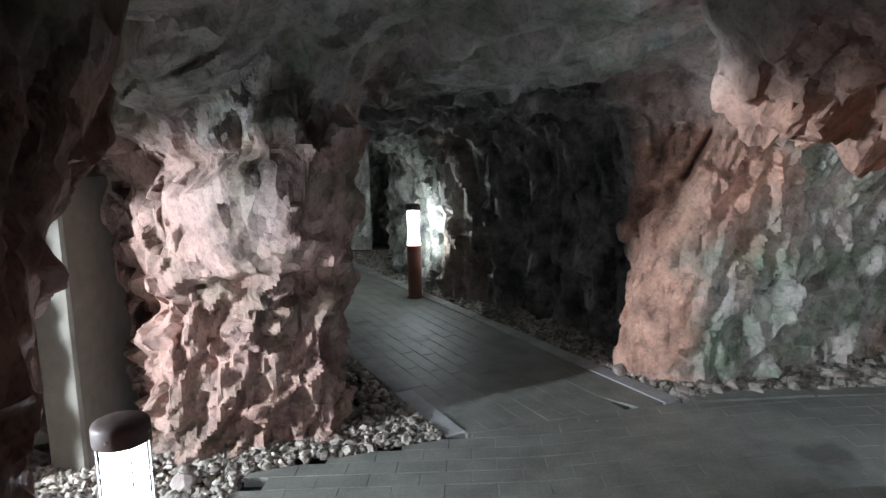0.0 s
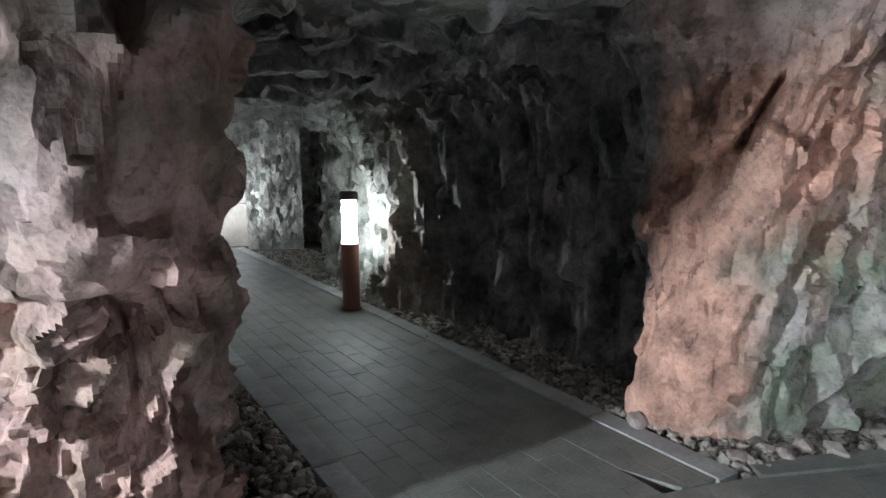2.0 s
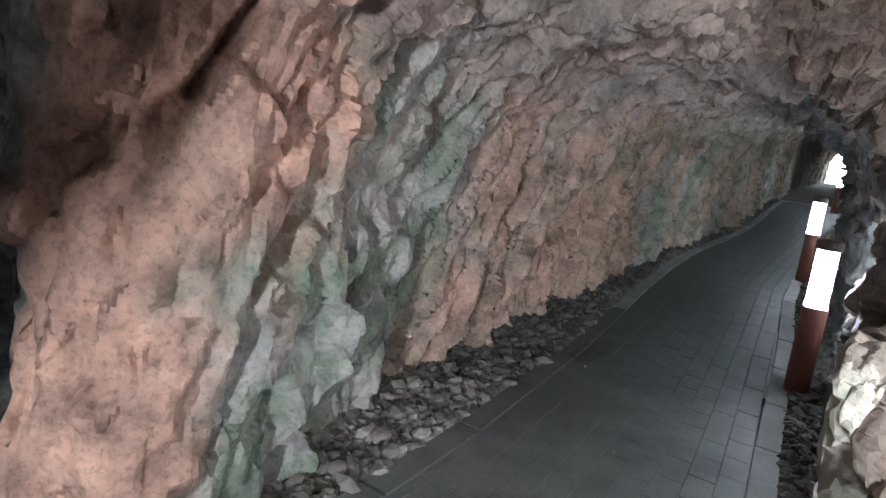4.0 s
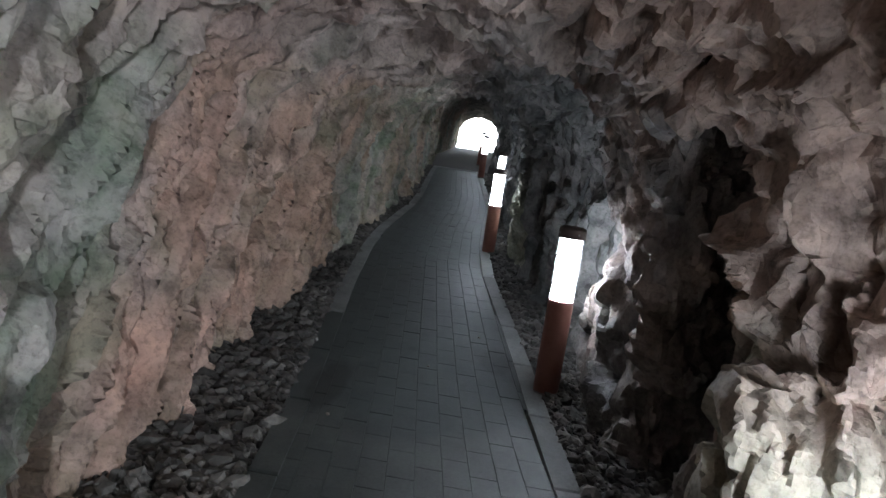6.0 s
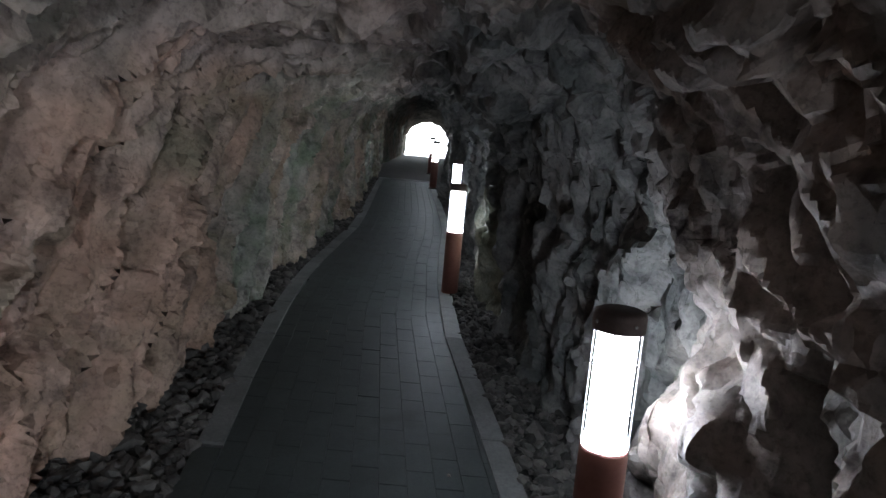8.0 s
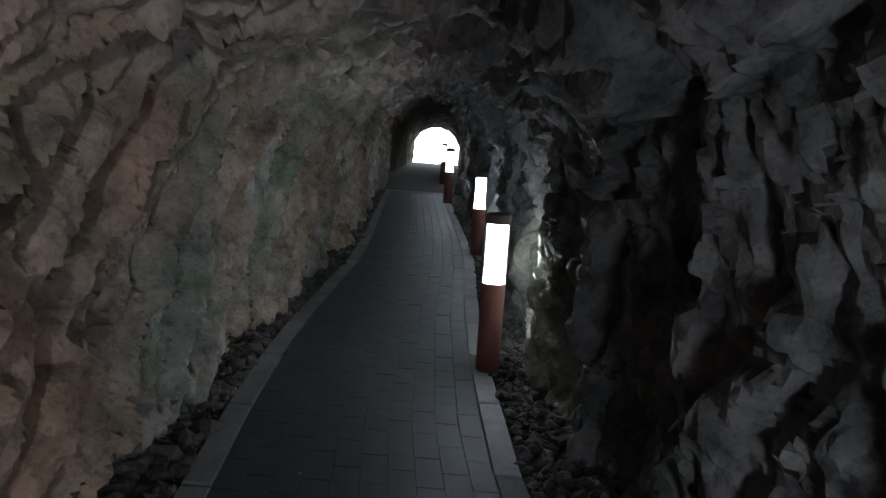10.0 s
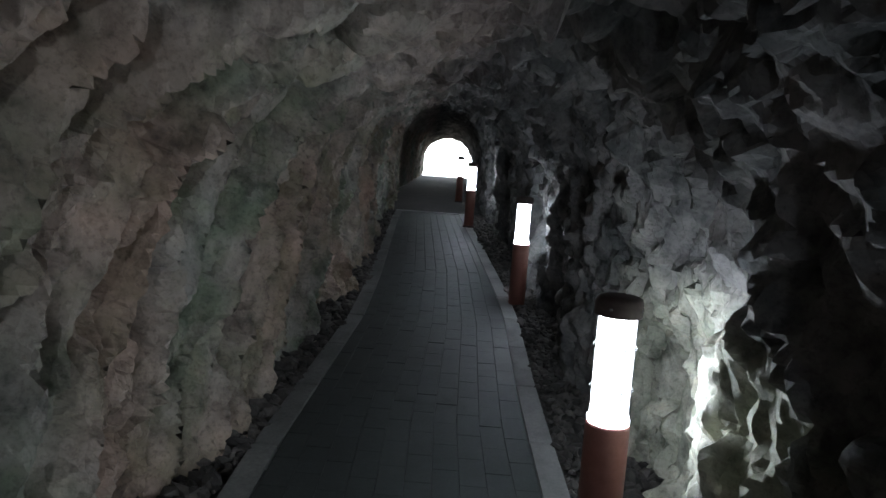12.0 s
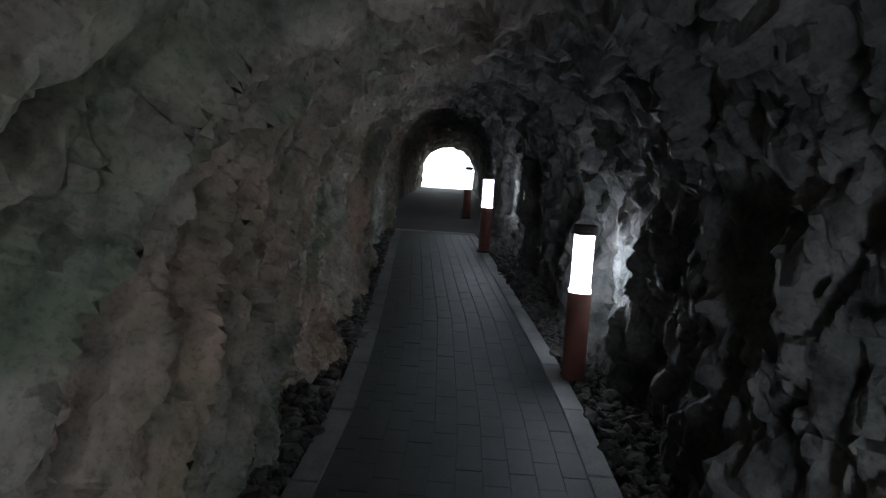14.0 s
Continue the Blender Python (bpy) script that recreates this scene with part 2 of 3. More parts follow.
_bs.inputs["Base Color"].default_value, _bs.inputs["Metallic"].default_value, _bs.inputs["Roughness"].default_value = (0.25, 0.25, 0.25, 1), 0.8, 0.45
TUBE, _nt, _bs = material("lit_opal_tube")
_bs.inputs["Base Color"].default_value = (0.85, 0.87, 0.88, 1)
_bs.inputs["Emission Color"].default_value = (0.77, 0.86, 1.0, 1)
_bs.inputs["Emission Strength"].default_value = LAMP


# ---- the plan ----
def curve(pairs):
    a = np.array(pairs, dtype=float)
    return lambda v: np.interp(v, a[:, 0], a[:, 1])


floor_z = curve([(-9, 0), (4, 0), (4.83, .03), (8.83, .31), (12.73, .59), (17.25, .97), (36, 2.15), (60, 2.15)])
# The jut near x -2.8 is made up to shade the pilaster.
north_y = curve([(-5, 2.2), (-3.0, 1.75), (-2.85, 1.52), (-2.70, 1.52), (-2.58, 2.3), (-2.25, 2.45), (-2.05, 2.1), (-1.9, 2.0), (-1, 2.2), (0, 2.7), (1.2, 3.05), (2.4, 3.55), (3.4, 3.72), (5.2, 3.85), (7, 3.92), (9.7, 4.02), (12, 4.0), (14, 4.05), (17, 4.25), (20, 4.35), (26, 4.85), (36, 4.75)])
south_y = curve([(-5, -.7), (-2.9, -.5), (-2, .3), (-.9, .3), (0, .3), (1, .9), (2, 1.05), (3, 1.2), (4, 1.5), (4.6, 1.56), (5.0, 1.50), (5.5, 1.56), (6, 1.72), (7.8, 1.95), (8.7, 1.98), (9.1, 1.86), (9.7, 1.92), (10.3, 2.05), (13, 2.0), (17, 2.3), (20, 2.45), (26, 2.2), (36, 2.5)])
roof_z = curve([(-5, 2.2), (-1, 2.2), (.5, 2.2), (2, 2.1), (4, 2.02), (7, 2.15), (10, 2.38), (13, 2.7), (17, 3.15), (20, 3.4), (26, 4.2), (33, 4.2), (36, 3.85)])
spring = curve([(-5, .75), (20, .75), (30, .9), (36, .5)])
side_l = curve([(1, -.9), (2.2, -1.02), (2.6, -1.14), (3, -1.40), (4.1, -1.86), (5.6, -2.55), (7.3, -3.2), (9, -4.3), (11, -5)])
side_r = curve([(1, 1.3), (2.3, 1.3), (2.9, 1.2), (3.2, .82), (3.45, .70), (3.7, .86), (4.0, .82), (4.7, .40), (5.2, .10), (5.5, -.20), (5.75, -.50), (5.9, -.64), (6.3, -.85), (7.3, -1.3), (9, -1.6), (11, -1.6)])
side_roof = curve([(1, 2.15), (2.5, 2.08), (4, 1.98), (6, 1.85), (9, 1.95)])


def arch(u, w, half, p=2.7):
    n = (np.abs(u) ** p + np.maximum(w, 0) ** p) ** (1 / p)
    return (n - 1) * half


def void(x, y, z):
    """Distance to the walls of the tunnels, negative in the open."""
    zf, zr = floor_z(x), roof_z(x)
    yl, yr = north_y(x), south_y(x)
    half = (yl - yr) / 2
    sp = spring(x)
    main = arch((y - (yl + yr) / 2) / half, (z - zf - sp) / (zr - zf - sp), half, np.where(x > 28, 2.1, 2.7))
    main = np.maximum(main, -4.2 - x)
    xl, xr = side_l(y), side_r(y)
    hs = (xr - xl) / 2
    side = np.maximum(arch((x - (xl + xr) / 2) / hs, (z - .8) / (side_roof(y) - .8), hs, 4.5), np.maximum(1.6 - y, y - 11.1))
    spur = np.maximum(arch((x + .10) / 1.12, (z - .9) / 1.4, 1.12, 5.0), np.maximum(-3.2 - y, y - 1.5))
    k = .12
    d = -k * np.log(np.exp(-main / k) + np.exp(-side / k) + np.exp(-spur / k))
    lump = (np.sqrt(((x - 1.3) / .9) ** 2 + ((y - 1.0) / .55) ** 2 + ((z - 2.02) / .45) ** 2) - 1) * .45
    # Made-up rock that stops the lamp east of it from lighting westward.
    lamp_screen = (np.sqrt(((x - 1.66) / .25) ** 2 + ((y - 1.17) / .36) ** 2 + ((z - .45) / .8) ** 2) - 1) * .3
    shelf = (np.sqrt(((x - 2.86) / .30) ** 2 + ((y - 1.22) / .36) ** 2 + ((z - .40) / .60) ** 2) - 1) * .3
    jamb = (np.sqrt(((x + 1.74) / .5) ** 2 + ((y - .40) / .32) ** 2 + ((z - 2.0) / .62) ** 2) - 1) * .4
    brow = (np.sqrt(((x + 1.33) / .32) ** 2 + ((y - 2.0) / .20) ** 2 + ((z - 1.60) / .60) ** 2) - 1) * .24
    # Rock hung mostly out of view to keep the west lamp off the roof.
    west_baffle = np.maximum(np.maximum(np.abs(x + 2.64) - .22, 1.43 - z), y - 2.7)
    # Made-up opening, out of view, that holds the added west lamp.
    lamp_recess = np.maximum(np.maximum(x + 3.8, -6.5 - x), np.maximum(np.abs(y - .08) - .36, z - 2.05))
    slot = np.maximum(np.abs(x - 3.74 + .10 * (z - 1)) - .29 - .03 * np.sin(5 * z), np.maximum(.65 - y, np.maximum(y - 1.9, z - 1.72)))
    d = np.minimum(np.minimum(d, slot), lamp_recess)
    return .1 * np.logaddexp(d / .1, np.logaddexp(np.logaddexp(-lump / .1, -jamb / .1), np.logaddexp(np.logaddexp(-brow / .1, -west_baffle / .1), np.logaddexp(-lamp_screen / .1, -shelf / .1))))


# ---- broken rock: blocky relief ----
def hashed(i, j, k, seed):
    h = (i.astype(np.int64) * 73856093) ^ (j.astype(np.int64) * 19349663) ^ (k.astype(np.int64) * 83492791) ^ (seed * 2654435761)
    h = (h ^ (h >> 13)) * 1274126177 & 0x7FFFFFFF
    h = (h ^ (h >> 16)) * 69069 & 0x7FFFFFFF
    return ((h ^ (h >> 11)) & 0xFFFFF) / 0xFFFFF


def facets(p, size, seed, slope=1.0, round_off=0.7, step=0.6):
    """Broken blocks: each cell is a slanted plane, and the foremost one shows; creased but unbroken, about -1 to 1."""
    q = p / np.array(size)
    base = np.floor(q)
    out = np.full(len(p), -1e9)
    for a in (-1, 0, 1):
        for b in (-1, 0, 1):
            for c in (-1, 0, 1):
                i, j, k = base[:, 0] + a, base[:, 1] + b, base[:, 2] + c
                off = q - np.stack([i + hashed(i, j, k, seed), j + hashed(i, j, k, seed + 1), k + hashed(i, j, k, seed + 2)], 1)
                slant = np.stack([hashed(i, j, k, seed + s) - .5 for s in (3, 4, 5)], 1)
                val = (hashed(i, j, k, seed + 6) - .5) * 2 * step + slope * 2 * (off * slant).sum(1) - round_off * ((off ** 2).sum(1)) ** 2
                out = np.maximum(out, val)
    return -(out - .35)


def blocks(p, size, seed, slope=0.6, step=1.0, soft=.22, groove=0.0):
    """Broken blocks with sheer steps between them, about -1 to 1, and open joints if groove is given."""
    q = p / np.array(size)
    base = np.floor(q)
    best, out = np.full(len(p), 1e9), np.zeros(len(p))
    second, behind = np.full(len(p), 1e9), np.zeros(len(p))
    for a in (-1, 0, 1):
        for b in (-1, 0, 1):
            for c in (-1, 0, 1):
                i, j, k = base[:, 0] + a, base[:, 1] + b, base[:, 2] + c
                off = q - np.stack([i + hashed(i, j, k, seed), j + hashed(i, j, k, seed + 1), k + hashed(i, j, k, seed + 2)], 1)
                d = (off ** 2).sum(1)
                slant = np.stack([hashed(i, j, k, seed + s) - .5 for s in (3, 4, 5)], 1)
                val = (hashed(i, j, k, seed + 6) - .5) * 2 * step + slope * 2 * (off * slant).sum(1)
                near, next_to = d < best, (d >= best) & (d < second)
                second, behind = np.where(near, best, np.where(next_to, d, second)), np.where(near, out, np.where(next_to, val, behind))
                best, out = np.where(near, d, best), np.where(near, val, out)
    gap = np.sqrt(second) - np.sqrt(best)
    t = np.clip(gap / soft, 0, 1)
    return groove * np.exp(-(gap / .11) ** 2) + (out + behind) / 2 + (out - behind) / 2 * t * (2 - t)


def turned(p, ax, deg):
    return p @ np.array(Matrix.Rotation(radians(deg), 3, ax)).T


def speckle(p, size, seed):
    """Smooth value noise, -1 to 1."""
    q = p / size
    i = np.floor(q)
    f = q - i
    f = f * f * (3 - 2 * f)
    out = np.zeros(len(p))
    for a in (0, 1):
        for b in (0, 1):
            for c in (0, 1):
                w = (f[:, 0] if a else 1 - f[:, 0]) * (f[:, 1] if b else 1 - f[:, 1]) * (f[:, 2] if c else 1 - f[:, 2])
                out += w * hashed(i[:, 0] + a, i[:, 1] + b, i[:, 2] + c, seed)
    return out * 2 - 1


def ramp01(v, a, b):
    return np.clip((v - a) / (b - a), 0, 1)


def junction_rock(p, q):
    """Shattered blocks round the junction."""
    b = turned(turned(q, "Y", -24), "Z", 15)
    return .085 * blocks(b, (.46, .42, .85), 11, .8, soft=.10) + .080 * blocks(b, (.22, .20, .42), 17, .9, soft=.12) + .042 * blocks(b, (.10, .10, .19), 21, 1.0, soft=.16) + .018 * facets(b, (.07, .07, .12), 51)


def roof_rock(p, q):
    """Broad flat plates that broke away from the roof of the junction."""
    b = turned(turned(q, "X", 12), "Z", 35)
    return .115 * blocks(b, (.9, .50, .50), 171, .8, soft=.10) + .050 * blocks(b, (.34, .20, .25), 175, .9, soft=.14) + .012 * facets(b, (.12, .09, .10), 51)


def slab_rock(p, q):
    """Upright slabs along the side passage: broad faces turned to the junction, narrow ones to the passage."""
    x, y, z = p.T
    u = (y + .06 * np.sin(9 * y) + .05 * z) / .40 + .30 * blocks(q, (.5, .4, .7), 71, .2, soft=.1)
    f = u - np.floor(u)
    deep = .11 + .12 * hashed(np.floor(u), np.floor(u) * 0, np.floor(z / .6 + 2.7 * np.floor(u)), 77)
    return deep * (np.where(f < .45, -f / .45, -(1 - f) / .55) + .5) + .055 * blocks(q, (.13, .13, .8), 91, .5, soft=.16) + .03 * blocks(q, (.07, .07, .25), 93, .9, soft=.2)


def bedded_rock(p, q):
    """Steep beds in the north wall and the roof that lean into the tunnel as they rise."""
    b = turned(q, "Y", -30)
    return .10 * blocks(b, (.20, .80, 1.6), 141, .30, .9, soft=.26, groove=.7) + .065 * blocks(b, (.10, .50, .85), 151, .45, .9, soft=.32, groove=.4) + .038 * blocks(b, (.09, .16, .24), 155, 1.0, soft=.22) + .05 * facets(b, (.22, .40, .75), 145, 1.2, .5) + .012 * facets(b, (.05, .07, .11), 51)


def fissured_rock(p, q):
    """Slabby south wall, split by near-upright fissures."""
    a, b = turned(q, "Y", 20), turned(q, "Y", -35)
    return .085 * blocks(a, (.36, .34, .90), 111, .7, soft=.12, groove=.45) + .055 * blocks(a, (.18, .20, .46), 121, .8, soft=.16, groove=.4) + .032 * blocks(b, (.09, .10, .20), 131, 1.0, soft=.22) + .016 * facets(q, (.06, .06, .1), 51)


def relief(p):
    """How far the rock stands back (plus) or out (minus)."""
    x, y, z = p.T
    q = p + np.stack([.034 * speckle(p, .32, k) + .014 * speckle(p, .10, k + 10) for k in (201, 202, 203)], 1)
    up = z - floor_z(x)
    across = (y - south_y(x)) / (north_y(x) - south_y(x))
    side = ramp01(y, 3.5, 3.75) * ramp01(x + .55 * (y - 4), -.5, -.2) * ramp01(-x, -1.2, -.8) * ramp01(-y, -7.5, -6.5)
    north = ramp01(x, 1.9, 2.7) * ramp01(across, .40, .55) * (1 - side)
    south = ramp01(-across, -.5, -.35) * ramp01(x, 4.5, 5.2) * ramp01(-up, -2.3, -2.0) * (1 - side)
    plain = 1 - np.clip(side + north + south, 0, 1)
    roof = plain * ramp01(z, 1.72, 1.9) * ramp01(-x, -1.5, -1.0)
    plain = plain - roof
    d = np.zeros(len(p))
    for weight, rock in ((plain, junction_rock), (roof, roof_rock), (side, slab_rock), (north, bedded_rock), (south, fissured_rock)):
        pick = weight > 0
        if pick.any():
            d[pick] += weight[pick] * rock(p[pick], q[pick])
    # the beds stand out most half-way in
    d = d * (1 + .12 * ramp01(x, 3.5, 5) * ramp01(-x, -11, -9) * ramp01(across, .45, .6))
    # the corner block between junction and side passage is shattered small, the near jamb is smooth
    d = d * (1 - .12 * ramp01(-x, .5, .8) * ramp01(y, 1.4, 1.7) * ramp01(-y, -4, -3.5))
    d = d * np.where((x < -.6) & (y < .7), .5, 1.0)
    # corner block: a clean plate between two ledges, shattered rock below it
    face = ramp01(-x, 1.0, 1.3) * ramp01(y, 1.5, 1.7) * ramp01(-y, -2.7, -2.5)
    rise = z - .22 * (x + 1.67)
    plate = face * ramp01(rise, .93, 1.0) * ramp01(-rise, -1.48, -1.41) * ramp01(x, -1.87, -1.78)
    low = face * ramp01(-rise, -.97, -.90)
    shards = np.zeros(len(p))
    pick = low > 0
    if pick.any():
        shards[pick] = .080 * blocks(turned(q[pick], "Y", -25), (.15, .18, .25), 161, .95, soft=.12) + .042 * blocks(turned(q[pick], "Y", -45), (.07, .08, .13), 165, 1.1, soft=.2)
    d = d * (1 - .78 * plate) - .07 * plate + low * (.04 + shards - .65 * d) + .07 * face * np.exp(-((rise - 1.54) / .06) ** 2)
    # the pillar is a cleaner slab, split by one leaning crack
    slab = ramp01(x, .5, .6) * ramp01(-x, -1.4, -1.1) * ramp01(y, 2.6, 2.7) * ramp01(-y, -3.7, -3.5)
    d = d * (1 - .55 * slab)
    along = (x - .98) * .44 + (z - 1.35) * .90
    off = (x - .98) * .90 - (z - 1.35) * .44
    d = d + slab * .16 * np.exp(-(off / .026) ** 2) * ramp01(along, 0, .05) * ramp01(-along, -.40, -.32) - slab * .05 * ramp01(off, -.02, 0) * ramp01(-off, -.14, 0) * ramp01(along, 0, .08)
    return d


def mouthward(p):
    return np.where(p[:, 0] > 24, .6, 1.0)


def surface(lo, hi, h, iso=0.0, rough=True):
    """Vertices and quads of the tunnel wall inside a box, at a step of h metres."""
    n = [int(round((b - a) / h)) + 1 for a, b in zip(lo, hi)]
    ax = [a + h * np.arange(c) for a, c in zip(lo, n)]
    gx, gy, gz = np.meshgrid(*ax, indexing="ij", sparse=True)
    f = np.broadcast_to(void(gx, gy, gz) - iso, n)
    neg = f < 0
    quads, ids = [], np.full(n, -1, dtype=np.int64)
    corners = []
    for d in range(3):
        a = [slice(None)] * 3
        b = [slice(None)] * 3
        a[d], b[d] = slice(0, -1), slice(1, None)
        cross = np.argwhere(neg[tuple(a)] != neg[tuple(b)])
        e, g = [(1, 2), (2, 0), (0, 1)][d]
        cross = cross[(cross[:, e] > 0) & (cross[:, g] > 0) & (cross[:, e] < n[e] - 1) & (cross[:, g] < n[g] - 1)]
        flip = neg[tuple(cross.T)]
        cell = []
        for de, dg in ((1, 1), (0, 1), (0, 0), (1, 0)):
            c = cross.copy()
            c[:, e] -= de
            c[:, g] -= dg
            cell.append(c)
        cell = np.stack(cell, 1)
        cell[flip] = cell[flip][:, ::-1]
        corners.append(cell)
    cells = np.concatenate(corners)
    flat = np.ravel_multi_index(cells.reshape(-1, 3).T, n)
    used, inv = np.unique(flat, return_inverse=True)
    quads = inv.reshape(-1, 4)
    p = np.stack(np.unravel_index(used, n), 1) * h + np.array(lo) + h / 2

    def slope(p):
        e = .01
        g = np.stack([void(*(p + np.eye(3)[k] * e).T) - void(*(p - np.eye(3)[k] * e).T) for k in range(3)], 1) / (2 * e)
        return g / np.maximum(1e-6, (g ** 2).sum(1, keepdims=True)), g
    for _ in range(3):
        s, g = slope(p)
        p = p - np.clip((void(*p.T) - iso)[:, None] * s, -h, h)
    if rough:
        g = g / np.maximum(1e-6, np.linalg.norm(g, axis=1, keepdims=True))
        p = p + g * (relief(p) * mouthward(p))[:, None]
    return p, quads


def mesh_from(name, verts, faces, mat, smooth=False):
    me = bpy.data.meshes.new(name)
    me.from_pydata([tuple(v) for v in verts], [], [tuple(f) for f in faces])
    me.materials.append(mat)
    me.polygons.foreach_set("use_smooth", [smooth] * len(me.polygons))
    me.update()
    return me


def face_normals(p, q):
    n = np.cross(p[q[:, 2]] - p[q[:, 0]], p[q[:, 3]] - p[q[:, 1]])
    return n / np.maximum(1e-9, np.linalg.norm(n, axis=1, keepdims=True))


ZONES = [((-2.6, -.7, -.15), (5.3, 5.0, 2.65), .0185), ((-4.8, -.7, -.15), (-2.5, 3.0, 2.65), .05), ((-2.4, -3.6, -.2), (2.4, -.55, 2.7), .06),
         ((-6.0, 4.85, -.15), (.6, 11.7, 2.4), .05), ((5.18, 1.2, -.1), (13.2, 4.8, 3.1), .024), ((13.05, 1.2, .3), (22.1, 5.2, 4.0), .06), ((21.75, 1.2, .9), (36.6, 5.8, 5.0), .12)]
PIECES = {}
for lo, hi, h in ZONES:
    p, q = surface(lo, hi, h)
    nrm, mid = face_normals(p, q), p[q].mean(1)
    up = (nrm[:, 2] < -.6) & (mid[:, 2] - floor_z(mid[:, 0]) > 1.35)
    inside_side = mid[:, 1] > np.maximum(3.0, north_y(mid[:, 0]) + .15)
    inside_side &= mid[:, 0] < 1.2
    north = mid[:, 1] > (north_y(mid[:, 0]) + south_y(mid[:, 0])) / 2
    for name, pick in (("ceiling", up), ("wall_side", ~up & inside_side & (mid[:, 1] < 5.6)), ("wall_far", ~up & inside_side & (mid[:, 1] >= 5.6)), ("wall_north", ~up & ~inside_side & north), ("wall_south", ~up & ~inside_side & ~north)):
        f = q[pick]
        used, inv = np.unique(f, return_inverse=True)
        PIECES.setdefault(name, []).append((p[used], inv.reshape(-1, 4)))
LABELS = {"ceiling": "rough hewn pinkish-grey rock roof of the tunnel", "wall_side": "jagged granite wall with upright fissures, shade painted into its dark tint",
          "wall_far": "pale rough granite wall behind a lamp",
          "wall_north": "blasted pinkish and greenish granite tunnel wall", "wall_south": "rough dark granite tunnel wall behind the lamps, its tint deepened for shade"}
for name, parts in PIECES.items():
    base, vs, fs = 0, [], []
    for v, f in parts:
        vs.append(v)
        fs.append(f + base)
        base += len(v)
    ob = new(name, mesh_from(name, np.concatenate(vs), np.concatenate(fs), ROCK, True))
    ob.data.set_sharp_from_angle(angle=radians(25))
    tagged(ob, LABELS[name], "rock wall" if name != "ceiling" else "ceiling", kind="structure")

hull_p, hull_q = surface((-7.6, -4.2, -.9), (37.2, 13.0, 6.4), .4, iso=.7, rough=False)
tagged(new("rock_mass", mesh_from("rock_mass", hull_p, hull_q[:, ::-1], ROCK, True)), "solid granite hillside round the tunnel", "rock", kind="structure")
ground = new("ground", mesh_from("ground", [(36.4, -400, 2.06), (900, -400, 2.06), (900, 400, 2.06), (36.4, 400, 2.06)], [(0, 1, 2, 3)], GROUND))
tagged(ground, "pale dusty ground outside the tunnel mouth", "ground", kind="structure")
HAZE, _nt, _bs = material("bright_overcast_distance")
_bs.inputs["Base Color"].default_value = (0.9, 0.9, 0.9, 1)
_bs.inputs["Emission Color"].default_value = (0.90, 0.96, 1.0, 1)
_bs.inputs["Emission Strength"].default_value = 6.0
backdrop = new("backdrop", mesh_from("backdrop", [(95, -60, 0), (95, 70, 0), (95, 70, 45), (95, -60, 45)], [(0, 1, 2, 3)], HAZE))
tagged(backdrop, "white hazy daylight beyond the tunnel mouth", "backdrop", kind="structure")

# ---- ground under the paving ----
def strip(name, xs, left, right, z, mat):
    v = [(x, f(x), z(x)) for x in xs for f in (left, right)]
    return new(name, mesh_from(name, v, [(2 * i, 2 * i + 1, 2 * i + 3, 2 * i + 2) for i in range(len(xs) - 1)], mat))


xs = np.arange(-5, 36.7, .25)
tagged(strip("floor", xs, lambda x: -3.5 if x < 3 else .8, lambda x: 12.0 if x < 1.5 else 5.6, lambda x: float(floor_z(x)) - .07, SOIL), "dark trodden earth floor of the tunnel", "floor", kind="structure")

# ---- lamps ----
def part(name, bm, mat, parent, label=""):
    me = bpy.data.meshes.new(name)
    bm.to_mesh(me)
    bm.free()
    me.materials.append(mat)
    ob = new(name, me)
    ob.parent = parent
    if label:
        ob["label"] = label
    return ob


def lathe(profile, seg=32):
    bm = bmesh.new()
    rings = [[bm.verts.new((r * math.cos(2 * math.pi * i / seg), r * math.sin(2 * math.pi * i / seg), z)) for i in range(seg)] for r, z in profile]
    for a, b in zip(rings, rings[1:]):
        for i in range(seg):
            bm.faces.new((a[i], a[(i + 1) % seg], b[(i + 1) % seg], b[i])).smooth = True
    bm.faces.new(rings[0][::-1])
    bm.faces.new(rings[-1])
    return bm


def rod(a, b, r, seg=8):
    a, b = Vector(a), Vector(b)
    bm = bmesh.new()
    bmesh.ops.create_cone(bm, cap_ends=True, segments=seg, radius1=r, radius2=r, depth=(b - a).length)
    bmesh.ops.transform(bm, matrix=Matrix.Translation((a + b) / 2) @ (b - a).to_track_quat("Z", "Y").to_matrix().to_4x4(), verts=bm.verts)
    return bm


def ring(r, z, w, seg=32):
    bm = bmesh.new()
    rows = [[bm.verts.new(((r + w * math.cos(b)) * math.cos(a), (r + w * math.cos(b)) * math.sin(a), z + w * math.sin(b))) for b in [math.pi * 2 * j / 6 for j in range(6)]] for a in [math.pi * 2 * i / seg for i in range(seg)]]
    for i in range(seg):
        for j in range(6):
            bm.faces.new((rows[i][j], rows[(i + 1) % seg][j], rows[(i + 1) % seg][(j + 1) % 6], rows[i][(j + 1) % 6])).smooth = True
    return bm


